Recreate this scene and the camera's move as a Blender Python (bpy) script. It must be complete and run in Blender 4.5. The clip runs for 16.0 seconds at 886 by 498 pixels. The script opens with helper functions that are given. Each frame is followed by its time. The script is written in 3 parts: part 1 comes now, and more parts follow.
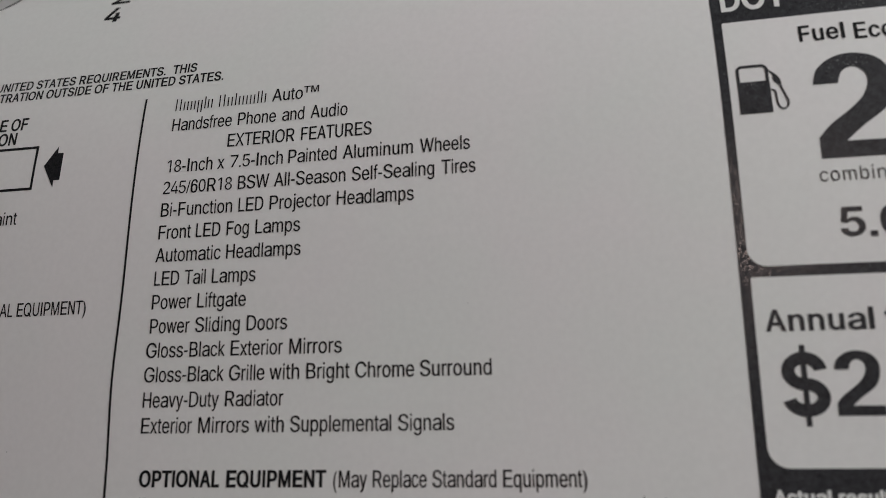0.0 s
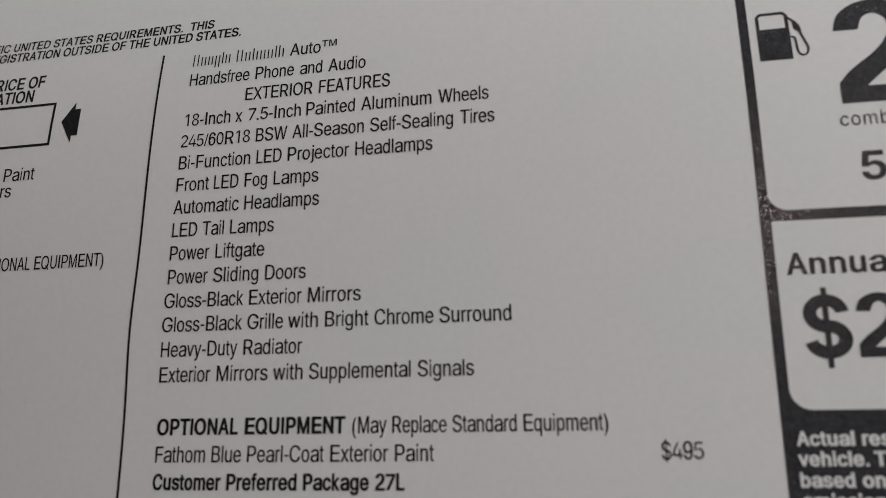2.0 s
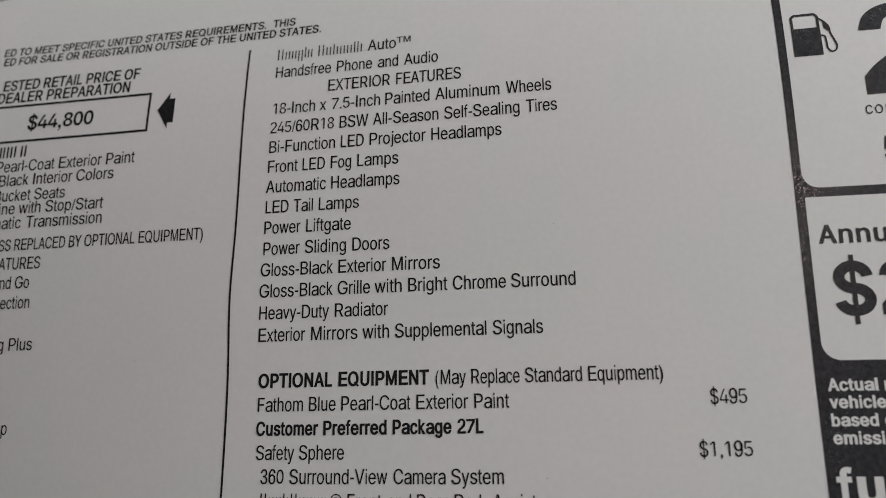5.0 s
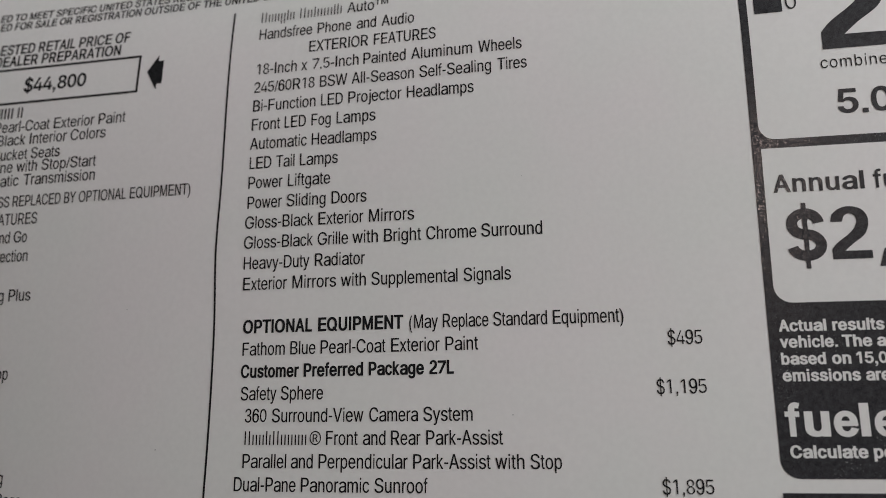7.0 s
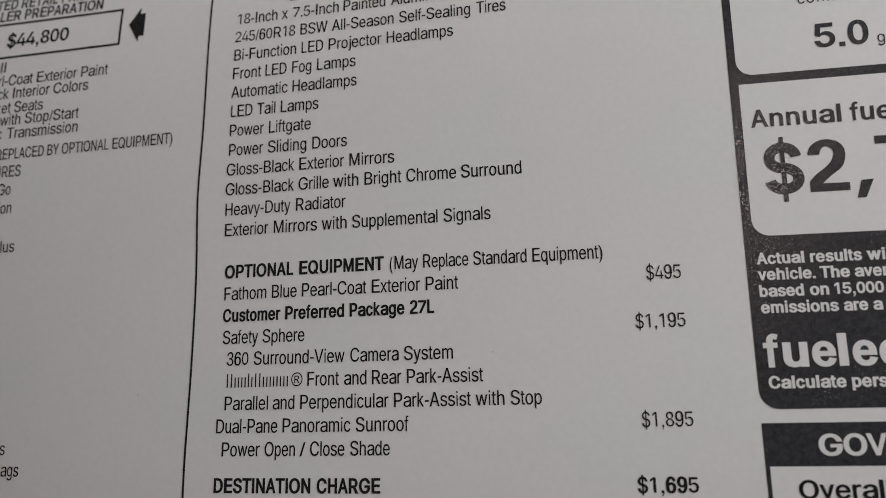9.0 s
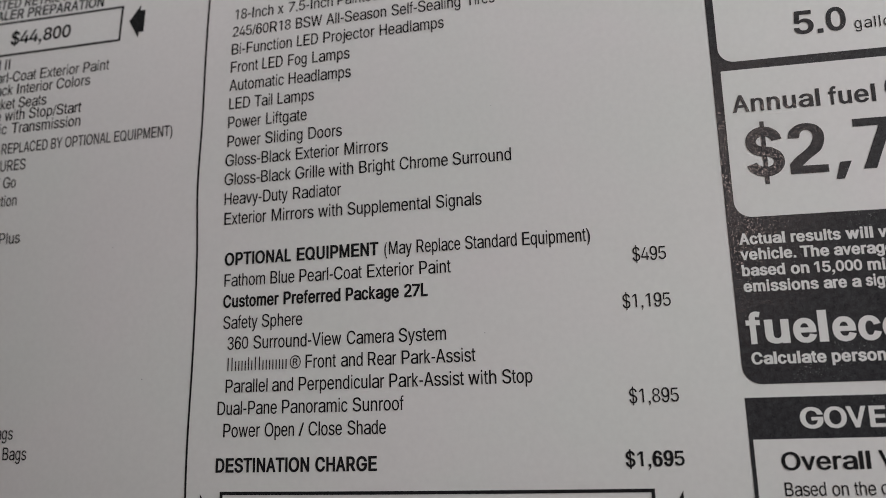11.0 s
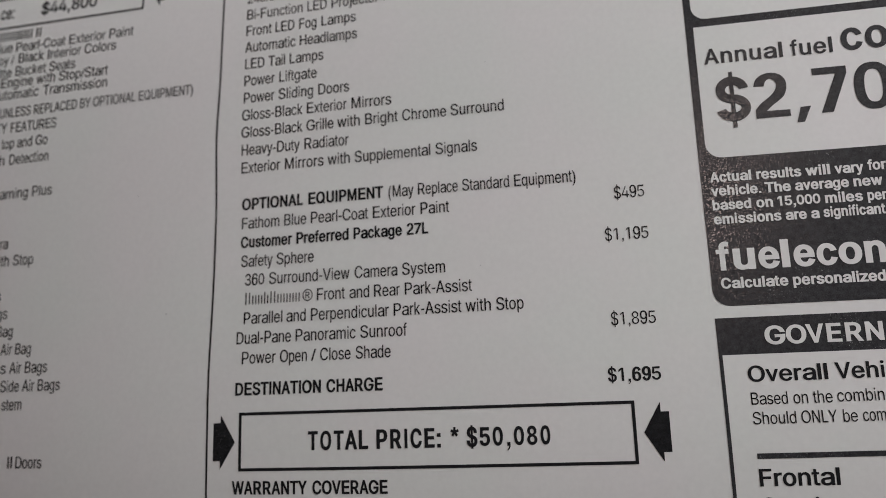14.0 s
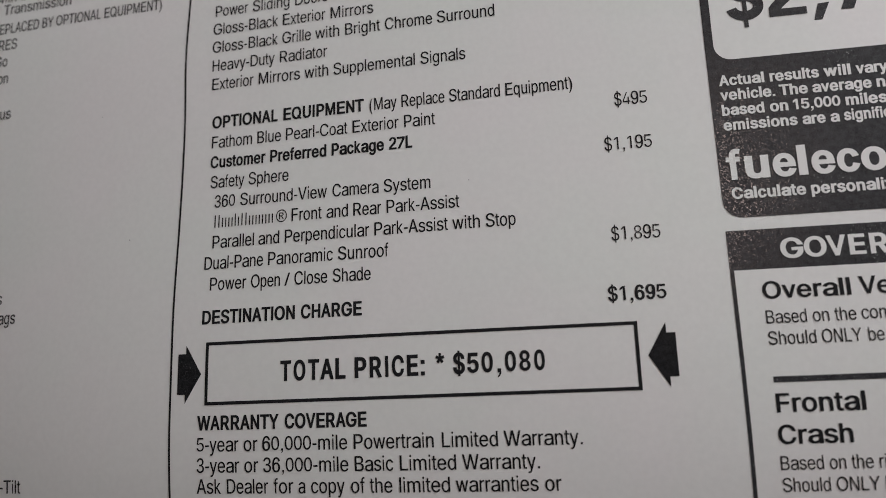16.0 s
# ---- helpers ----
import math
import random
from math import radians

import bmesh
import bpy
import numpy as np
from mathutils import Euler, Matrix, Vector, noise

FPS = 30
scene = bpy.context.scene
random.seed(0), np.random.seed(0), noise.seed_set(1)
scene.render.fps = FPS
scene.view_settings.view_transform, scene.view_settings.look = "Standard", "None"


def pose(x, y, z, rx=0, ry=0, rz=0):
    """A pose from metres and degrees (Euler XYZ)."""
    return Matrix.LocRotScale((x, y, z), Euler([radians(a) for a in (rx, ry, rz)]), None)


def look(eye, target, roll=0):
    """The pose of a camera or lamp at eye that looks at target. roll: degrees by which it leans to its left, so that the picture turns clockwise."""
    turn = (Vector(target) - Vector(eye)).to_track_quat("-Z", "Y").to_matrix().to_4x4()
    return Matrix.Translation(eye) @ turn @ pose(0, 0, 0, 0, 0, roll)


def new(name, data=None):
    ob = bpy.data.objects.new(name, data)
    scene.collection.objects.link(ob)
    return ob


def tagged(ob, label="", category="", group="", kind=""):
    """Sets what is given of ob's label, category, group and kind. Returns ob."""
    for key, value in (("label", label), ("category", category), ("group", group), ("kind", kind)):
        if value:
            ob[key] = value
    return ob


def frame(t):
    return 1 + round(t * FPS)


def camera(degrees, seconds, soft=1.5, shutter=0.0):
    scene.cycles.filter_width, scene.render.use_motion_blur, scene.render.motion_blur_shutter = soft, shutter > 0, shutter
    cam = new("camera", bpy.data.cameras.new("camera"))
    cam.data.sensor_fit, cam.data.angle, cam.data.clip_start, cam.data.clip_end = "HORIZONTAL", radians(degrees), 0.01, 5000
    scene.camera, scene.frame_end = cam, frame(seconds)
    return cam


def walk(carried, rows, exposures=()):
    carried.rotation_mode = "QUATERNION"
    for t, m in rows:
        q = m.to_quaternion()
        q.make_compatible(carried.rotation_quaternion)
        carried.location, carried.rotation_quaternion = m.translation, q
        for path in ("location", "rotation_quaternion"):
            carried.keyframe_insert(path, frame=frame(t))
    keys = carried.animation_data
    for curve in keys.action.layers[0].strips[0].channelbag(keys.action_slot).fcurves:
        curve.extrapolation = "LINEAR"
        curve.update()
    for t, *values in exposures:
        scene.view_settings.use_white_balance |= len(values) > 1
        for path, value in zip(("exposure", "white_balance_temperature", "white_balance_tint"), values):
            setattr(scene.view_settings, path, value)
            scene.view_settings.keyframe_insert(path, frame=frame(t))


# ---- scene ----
from mathutils.geometry import delaunay_2d_cdt, interpolate_bezier

# ---- camera: sheet millimetres across, away from and up the sheet, then the turn in degrees ----
BASE = 1.40  # height of the printed column's first line above the floor
cam = camera(64.7, 16.0, soft=0.75)
cam.data.dof.use_dof = True
cam.data.dof.focus_distance = 0.134
cam.data.dof.aperture_fstop = 12.0
ROWS = [
    (0.0, 71.65, -113.75, -53.77, 101.445, 0.951, 9.432),
    (0.5, 72.05, -111.11, -53.17, 101.622, 0.824, 9.543),
    (1.0, 70.94, -110.27, -56.97, 101.673, 0.819, 9.554),
    (1.5, 68.51, -110.99, -60.57, 101.741, 0.852, 9.372),
    (2.0, 68.24, -112.37, -63.05, 101.836, 0.831, 9.512),
    (2.5, 71.01, -113.42, -65.42, 101.966, 0.820, 9.619),
    (3.0, 69.42, -113.61, -66.05, 101.901, 0.902, 9.541),
    (3.5, 62.97, -117.91, -65.94, 101.862, 0.935, 9.339),
    (4.0, 59.88, -122.10, -62.92, 101.681, 0.920, 9.244),
    (4.5, 56.71, -124.83, -65.54, 101.263, 0.885, 9.169),
    (4.7, 56.44, -126.56, -67.21, 101.298, 0.899, 9.050),
    (6.8, 61.92, -132.34, -76.61, 100.014, 0.924, 9.690),
    (7.0, 63.76, -132.77, -76.87, 99.855, 0.887, 9.716),
    (7.5, 66.37, -132.82, -79.68, 99.827, 1.012, 9.805),
    (8.0, 66.44, -133.08, -82.33, 99.802, 1.142, 9.788),
    (8.5, 67.61, -133.03, -85.77, 99.897, 1.244, 9.845),
    (9.0, 67.27, -130.46, -88.29, 99.874, 1.367, 9.890),
    (9.2, 68.04, -129.82, -89.36, 100.050, 1.542, 10.075),
    (11.3, 69.89, -134.86, -92.02, 99.809, 1.924, 10.119),
    (11.5, 70.35, -135.63, -91.23, 99.631, 1.838, 10.077),
    (12.0, 72.62, -136.22, -91.10, 99.680, 1.902, 10.139),
    (12.5, 74.04, -135.70, -91.32, 99.655, 2.025, 10.249),
    (13.0, 73.24, -137.12, -93.52, 99.670, 2.119, 10.270),
    (13.5, 70.98, -141.54, -98.26, 99.973, 2.159, 10.115),
    (14.0, 70.83, -144.43, -107.52, 100.265, 2.131, 10.074),
    (14.5, 69.32, -137.88, -118.66, 100.826, 2.114, 10.063),
    (15.0, 69.39, -134.33, -120.76, 100.719, 2.221, 10.120),
    (15.5, 67.42, -129.93, -124.87, 101.036, 2.196, 10.081),
    (16.0, 70.81, -128.91, -123.38, 100.930, 2.137, 10.247),
]
EXPOSURES = [(0.0, -0.15, 6500, 10), (7.0, -0.01, 6490, 10), (12.5, 0.02, 6460, 10), (16.0, 0.155, 6450, 10)]
walk(cam, [(t, pose(x / 1000, y / 1000, BASE + z / 1000, rx, ry, rz)) for t, x, y, z, rx, ry, rz in ROWS], EXPOSURES)

# ---- world and lamps ----
world = bpy.data.worlds.new("world")
world.use_nodes = True
scene.world = world
sky = world.node_tree.nodes.new("ShaderNodeTexSky")
sky.sky_type, sky.sun_disc = "NISHITA", False
sky.sun_elevation, sky.sun_rotation = radians(35), radians(200)
background = world.node_tree.nodes["Background"]
background.inputs["Strength"].default_value = 0.1
world.node_tree.links.new(sky.outputs["Color"], background.inputs["Color"])

ROOM_X0, ROOM_X1, ROOM_Y0, ROOM_Y1, ROOM_H = -2.4, 0.56, -2.6, 0.06, 2.8
GAP_Y0, GAP_Y1, GAP_Z0, GAP_Z1 = -0.48, -0.12, 1.48, 1.94  # the gap in the east wall, added for the main light
# Main light, unseen: added at the right so the sheet brightens that way.
data = bpy.data.lights.new("added_side_light", "AREA")
data.shape, data.size, data.size_y = "RECTANGLE", GAP_Z1 - GAP_Z0, GAP_Y1 - GAP_Y0
data.energy, data.color = 6.7, (0.955, 0.972, 0.97)
new("added_side_light", data).matrix_world = pose(ROOM_X1 + 0.06, (GAP_Y0 + GAP_Y1) / 2, (GAP_Z0 + GAP_Z1) / 2, 0, 90, 0)
# Weak fill from above, added; the ceiling and its lamps are never in view.
FILL_LAMPS = [(-1.5, -1.0), (-0.6, -2.1)]
for lx, ly in FILL_LAMPS:
    data = bpy.data.lights.new("added_fill_light", "AREA")
    data.shape, data.size, data.size_y = "RECTANGLE", 1.1, 0.28
    data.energy, data.color = 0.5, (1.0, 0.98, 0.96)
    new("added_fill_light", data).matrix_world = pose(lx, ly, ROOM_H - 0.062)
LAMP = (ROOM_X1 - 0.21, -0.96, 1.55)  # the middle of the wall lamp's shade
data = bpy.data.lights.new("wall_lamp_light", "AREA")
data.shape, data.size, data.energy, data.color = "DISK", 0.15, 0.66, (1.0, 0.77, 0.71)
new("wall_lamp_light", data).matrix_world = look((LAMP[0] - 0.032, LAMP[1] + 0.118, LAMP[2] - 0.03), (0.1, 0, 1.33))


# ---- materials ----
def material(name, colour, rough, spec=0.5):
    m = bpy.data.materials.new(name)
    m.use_nodes = True
    b = m.node_tree.nodes["Principled BSDF"]
    b.inputs["Base Color"].default_value = (*colour, 1)
    b.inputs["Roughness"].default_value = rough
    b.inputs["Specular IOR Level"].default_value = spec
    return m, b


def add(m, kind, **values):
    n = m.node_tree.nodes.new(kind)
    for key, value in values.items():
        n.inputs[key].default_value = value
    return n


def link(m, a, b):
    m.node_tree.links.new(a, b)


def noise_node(m, scale, detail=2.0, rough=0.5):
    n = add(m, "ShaderNodeTexNoise", Scale=scale, Detail=detail, Roughness=rough)
    link(m, add(m, "ShaderNodeTexCoord").outputs["Object"], n.inputs["Vector"])
    return n


def ramp(m, source, stops):
    r = m.node_tree.nodes.new("ShaderNodeValToRGB")
    while len(r.color_ramp.elements) < len(stops):
        r.color_ramp.elements.new(0.5)
    for e, (p, col) in zip(r.color_ramp.elements, stops):
        e.position, e.color = p, (*col, 1)
    link(m, source, r.inputs["Fac"])
    return r


def bump(m, b, source, strength, distance):
    n = add(m, "ShaderNodeBump", Strength=strength, Distance=distance)
    link(m, source, n.inputs["Height"])
    link(m, n.outputs["Normal"], b.inputs["Normal"])


def paper_material(name, base):
    """Satin coated paper: slight cloudiness, fine tooth."""
    m, b = material(name, base, 0.5, 0.35)
    cloud = noise_node(m, 26.0, 3.0)
    r = ramp(m, cloud.outputs["Fac"], [(0.35, (base[0] * 0.968, base[1] * 0.985, base[2] * 0.972)), (0.65, (base[0], base[1] * 0.972, base[2] * 0.985))])
    fine = noise_node(m, 900.0, 2.0)
    mix = m.node_tree.nodes.new("ShaderNodeMixRGB")
    mix.blend_type = "MULTIPLY"
    mix.inputs["Fac"].default_value = 1.0
    link(m, r.outputs["Color"], mix.inputs["Color1"])
    link(m, ramp(m, fine.outputs["Fac"], [(0.3, (0.965, 0.965, 0.965)), (0.7, (1, 1, 1))]).outputs["Color"], mix.inputs["Color2"])
    link(m, mix.outputs["Color"], b.inputs["Base Color"])
    bump(m, b, noise_node(m, 2500.0, 3.0).outputs["Fac"], 0.15, 0.00004)
    return m


def toner_material(name, dark, speck, rough, relief, gloss=0.5):
    """Fused black toner: grainy half gloss with tiny uncovered dots of paper."""
    m, b = material(name, (dark, dark, dark * 1.06), rough, gloss)
    spots = noise_node(m, 3800.0, 1.0)
    where = noise_node(m, 70.0, 2.0)
    both = m.node_tree.nodes.new("ShaderNodeMath")
    both.operation = "MULTIPLY"
    link(m, ramp(m, spots.outputs["Fac"], [(0.67, (0, 0, 0)), (0.73, (1, 1, 1))]).outputs["Color"], both.inputs[0])
    link(m, ramp(m, where.outputs["Fac"], [(0.54, (0, 0, 0)), (0.66, (1, 1, 1))]).outputs["Color"], both.inputs[1])
    mix = m.node_tree.nodes.new("ShaderNodeMixRGB")
    link(m, both.outputs["Value"], mix.inputs["Fac"])
    tone = ramp(m, noise_node(m, 1100.0, 3.0).outputs["Fac"],
                [(0.3, (dark * 0.7, dark * 0.71, dark * 0.8)), (0.7, (dark * 1.35, dark * 1.37, dark * 1.52))])
    link(m, tone.outputs["Color"], mix.inputs["Color1"])
    mix.inputs["Color2"].default_value = (speck, speck, speck, 1)
    link(m, mix.outputs["Color"], b.inputs["Base Color"])
    coat = ramp(m, noise_node(m, 3600.0, 1.0).outputs["Fac"], [(0.475, (rough * 3, rough * 3, rough * 3)), (0.64, (rough, rough, rough))])
    link(m, coat.outputs["Color"], b.inputs["Roughness"])
    shine = ramp(m, noise_node(m, 3600.0, 1.0).outputs["Fac"], [(0.475, (gloss * 0.2,) * 3), (0.64, (gloss,) * 3)])
    link(m, shine.outputs["Color"], b.inputs["Specular IOR Level"])
    grain = m.node_tree.nodes.new("ShaderNodeMath")
    grain.operation = "MULTIPLY_ADD"  # broad unevenness of the coat under its fine grain
    grain.inputs[1].default_value = 1.8
    link(m, noise_node(m, 130.0, 1.0).outputs["Fac"], grain.inputs[0])
    link(m, noise_node(m, 3300.0, 2.0).outputs["Fac"], grain.inputs[2])
    bump(m, b, grain.outputs["Value"], 1.0, relief)
    return m


PAPER = paper_material("coated_paper", (0.79, 0.79, 0.785))
TONER = toner_material("black_toner", 0.035, 0.3, 0.16, 0.00002, 0.52)
INK = toner_material("black_ink", 0.016, 0.1, 0.2, 0.00001, 0.25)
PALE_INK, _ = material("pale_ink", (0.50, 0.50, 0.50), 0.5)
GREY_INK, _ = material("grey_ink", (0.32, 0.32, 0.33), 0.5)
PLASTER, plaster = material("plaster", (0.28, 0.275, 0.27), 0.85)
bump(PLASTER, plaster, noise_node(PLASTER, 60.0, 4.0).outputs["Fac"], 0.3, 0.002)
CONCRETE, concrete = material("concrete", (0.30, 0.29, 0.28), 0.6)
link(CONCRETE, ramp(CONCRETE, noise_node(CONCRETE, 3.0, 6.0).outputs["Fac"], [(0.3, (0.24, 0.235, 0.23)), (0.7, (0.36, 0.35, 0.34))]).outputs["Color"],
     concrete.inputs["Base Color"])
GLASS, glass = material("tinted_glass", (0.03, 0.035, 0.035), 0.03)
RUBBER, _ = material("black_rubber", (0.02, 0.02, 0.02), 0.6)
METAL, metal = material("painted_metal", (0.7, 0.7, 0.7), 0.4)
# Glow for the added ceiling fill lamps.
DIFFUSER, diffuser = material("lit_diffuser", (0.9, 0.9, 0.88), 0.5)
diffuser.inputs["Emission Color"].default_value = (1.0, 0.97, 0.94, 1)
diffuser.inputs["Emission Strength"].default_value = 1.5
SHADE, shade = material("lit_lamp_shade", (0.8, 0.6, 0.45), 0.7)
shade.inputs["Emission Color"].default_value = (1.0, 0.62, 0.42, 1)
shade.inputs["Emission Strength"].default_value = 0.35


# ---- building helpers ----
def mesh_of(verts, faces, mat):
    me = bpy.data.meshes.new("mesh")
    me.from_pydata(verts, [], faces)
    me.materials.append(mat)
    me.update()
    return me


def part(name, me, parent, label=""):
    ob = new(name, me)
    me.name = name
    ob.parent = parent
    return tagged(ob, label)


def box(x0, x1, y0, y1, z0, z1, mat, bevel=0.0):
    bm = bmesh.new()
    bmesh.ops.create_cube(bm, size=1.0)
    for v in bm.verts:
        v.co = Vector(((x0 + x1) / 2 + v.co.x * (x1 - x0), (y0 + y1) / 2 + v.co.y * (y1 - y0), (z0 + z1) / 2 + v.co.z * (z1 - z0)))
    if bevel:
        bmesh.ops.bevel(bm, geom=bm.edges[:], offset=bevel, segments=2, affect="EDGES", profile=0.5)
    me = bpy.data.meshes.new("mesh")
    bm.to_mesh(me)
    bm.free()
    me.materials.append(mat)
    return me


# ---- the bend of the window and the sheet on it ----
COEF = (-0.521, 1.996, 1.547, -1.945, -0.410, -0.096, 0.654, -0.522, -0.067, -0.010, 0.223, 0.001)
POWERS = [(i, j) for i in range(5) for j in range(5) if 2 <= i + j <= 4]


def bend(u, v):
    """How far the sheet's face lies back, in mm, at u mm across and v mm up; straight on past the middle part."""
    uc, vc = min(max(u, -72), 132), min(max(v, -146), 34)
    a, b = (uc - 60) / 60, (vc + 50) / 60
    d = sum(k * a ** i * b ** j for k, (i, j) in zip(COEF, POWERS))
    da = sum(k * i * a ** (i - 1) * b ** j for k, (i, j) in zip(COEF, POWERS) if i)
    db = sum(k * j * a ** i * b ** (j - 1) for k, (i, j) in zip(COEF, POWERS) if j)
    return d + da * (u - uc) / 60 * 0.5 + db * (v - vc) / 60 * 0.5


def on_sheet(u, v, lift=0.0):
    """A place in metres from the sheet's origin, lift mm in front of the paper."""
    return (u / 1000, (bend(u, v) - lift) / 1000, v / 1000)


PRINT, KNOCK, OVER = 0.06, 0.10, 0.16  # layers in front of the paper, mm


def slab(u0, u1, v0, v1, front, back, mat, step=2.0):
    """A bent plate from lift front to lift back."""
    nu, nv = int((u1 - u0) / step) + 2, int((v1 - v0) / step) + 2
    us = [u0 + (u1 - u0) * i / (nu - 1) for i in range(nu)]
    vs = [v0 + (v1 - v0) * j / (nv - 1) for j in range(nv)]
    verts = [on_sheet(u, v, front) for v in vs for u in us] + [on_sheet(u, v, back) for v in vs for u in us]
    n = nu * nv
    faces = []
    for j in range(nv - 1):
        for i in range(nu - 1):
            a = j * nu + i
            faces.append((a, a + 1, a + nu + 1, a + nu))
            faces.append((n + a, n + a + nu, n + a + nu + 1, n + a + 1))
    rim = [i for i in range(nu)] + [j * nu + nu - 1 for j in range(1, nv)] + [(nv - 1) * nu + i for i in range(nu - 2, -1, -1)] + [j * nu for j in range(nv - 2, 0, -1)]
    for a, b in zip(rim, rim[1:] + rim[:1]):
        faces.append((a, n + a, n + b, b))
    me = mesh_of(verts, faces, mat)
    me.polygons.foreach_set("use_smooth", [True] * len(me.polygons))
    return me


def panel(u0, u1, v0, v1, lift, mat, radii=(0, 0, 0, 0), step=3.0):
    """A printed area with rounded corners (bottom left, bottom right, top left, top right)."""
    heights = {v0, v1}
    heights |= {v0 + (v1 - v0) * k / max(1, int((v1 - v0) / step)) for k in range(int((v1 - v0) / step) + 1)}
    for k in range(9):
        s = 1 - math.cos(k / 8 * math.pi / 2)
        for r in radii[:2]:
            heights.add(v0 + r * s)
        for r in radii[2:]:
            heights.add(v1 - r * s)
    levels = sorted(round(h, 4) for h in heights)

    def inset(h, lower, upper):
        if lower and h < v0 + lower:
            return lower - math.sqrt(max(0, lower ** 2 - (v0 + lower - h) ** 2))
        if upper and h > v1 - upper:
            return upper - math.sqrt(max(0, upper ** 2 - (h - v1 + upper) ** 2))
        return 0

    n = max(2, int((u1 - u0) / step) + 1)
    verts, faces = [], []
    for h in levels:
        a, b = u0 + inset(h, radii[0], radii[2]), u1 - inset(h, radii[1], radii[3])
        verts += [on_sheet(a + (b - a) * i / (n - 1), h, lift) for i in range(n)]
    for j in range(len(levels) - 1):
        for i in range(n - 1):
            k = j * n + i
            faces.append((k, k + 1, k + n + 1, k + n))
    return mesh_of(verts, faces, mat)


def shape(points, lift, mat):
    """A flat printed outline, filled."""
    bm = bmesh.new()
    bm.faces.new([bm.verts.new((u, 0, v)) for u, v in points])
    bm.normal_update()
    bmesh.ops.triangulate(bm, faces=bm.faces[:])
    for _ in range(4):
        long = [e for e in bm.edges if e.calc_length() > 2.5]
        if long:
            bmesh.ops.subdivide_edges(bm, edges=long, cuts=1)
            bmesh.ops.triangulate(bm, faces=bm.faces[:])
    for v in bm.verts:
        v.co = Vector(on_sheet(v.co.x, v.co.z, lift))
    bmesh.ops.recalc_face_normals(bm, faces=bm.faces[:])
    me = bpy.data.meshes.new("mesh")
    bm.to_mesh(me)
    bm.free()
    me.materials.append(mat)
    return me


def stroke(points, width, lift, mat, closed=False):
    """A printed line of even width along points."""
    verts, faces, n = [], [], len(points)
    for k, (u, v) in enumerate(points):
        p = points[(k - 1) % n] if closed or k else points[k]
        q = points[(k + 1) % n] if closed or k < n - 1 else points[k]
        def way(s, e):
            w = Vector((e[0] - s[0], e[1] - s[1]))
            return w.normalized() if w.length > 1e-9 else None
        w1, w2 = way(p, (u, v)), way((u, v), q)
        w1, w2 = w1 or w2, w2 or w1
        side = Vector((-(w1.y + w2.y), w1.x + w2.x)).normalized()
        wide = width / 2 / max(0.4, side.dot(Vector((-w1.y, w1.x))))
        verts += [on_sheet(u + side.x * wide, v + side.y * wide, lift), on_sheet(u - side.x * wide, v - side.y * wide, lift)]
    for k in range(n if closed else n - 1):
        a, b = 2 * k, 2 * ((k + 1) % n)
        faces.append((a, a + 1, b + 1, b))
    return mesh_of(verts, faces, mat)


def dense(points, step=3.0, closed=False):
    out = []
    for p, q in zip(points, points[1:] + (points[:1] if closed else [])):
        n = max(1, int(math.dist(p, q) / step))
        out += [(p[0] + (q[0] - p[0]) * k / n, p[1] + (q[1] - p[1]) * k / n) for k in range(n)]
    return out if closed else out + [points[-1]]


# ---- type, from the built-in font ----
CAP = 0.728
GLYPHS = {}
type_curve = bpy.data.curves.new("type", "FONT")
type_curve.resolution_u = 4
type_ob = new("type", type_curve)

# The built-in font sets accented and Cyrillic letters and small figures in a plain grotesque, close to the print's: take those, without their dots.
BARE = dict(zip("abcdefghijklmnopqrstuvwxyz", "аḅсḍеḟǵһіјḳlṃṇорqṛѕṭụṿẉхуẓ"))
BARE |= dict(zip("ABCDEFGHJKLMNOPRSTUVWXYZ", "АВСḌЕḞǴНЈḲḶМṆОРṚЅТỤṾẈХỴẒ"))
BARE |= dict(zip("0124578", "₀₁₂₄₅₇₈")) | {"3": "З"}


def turn(loop):
    """Twice the area inside a loop, negative where it runs clockwise."""
    return sum(p.x * q.y - q.x * p.y for p, q in zip(loop, loop[1:] + loop[:1]))


def loops(ch):
    """The outlines of one character, as lists of points, holes running clockwise."""
    type_curve.body = ch
    bpy.context.view_layer.update()
    out = []
    for spline in type_ob.to_curve(bpy.context.evaluated_depsgraph_get()).splines:
        points, loop = spline.bezier_points, []
        for k, p in enumerate(points):
            q = points[(k + 1) % len(points)]
            straight = p.handle_right_type == "VECTOR" or (p.handle_right - p.co).length + (q.handle_left - q.co).length < 1e-5
            loop += [c.to_2d() for c in interpolate_bezier(p.co, p.handle_right, q.handle_left, q.co, 2 if straight else 5)[:-1]]
        loop = [p for p, q in zip(loop, loop[1:] + loop[:1]) if (p - q).length > 0.002]
        if len(loop) > 2:
            out.append(loop)
    type_ob.to_curve_clear()
    if turn(max(out, key=lambda loop: abs(turn(loop)))) < 0:
        out = [loop[::-1] for loop in out]
    return out


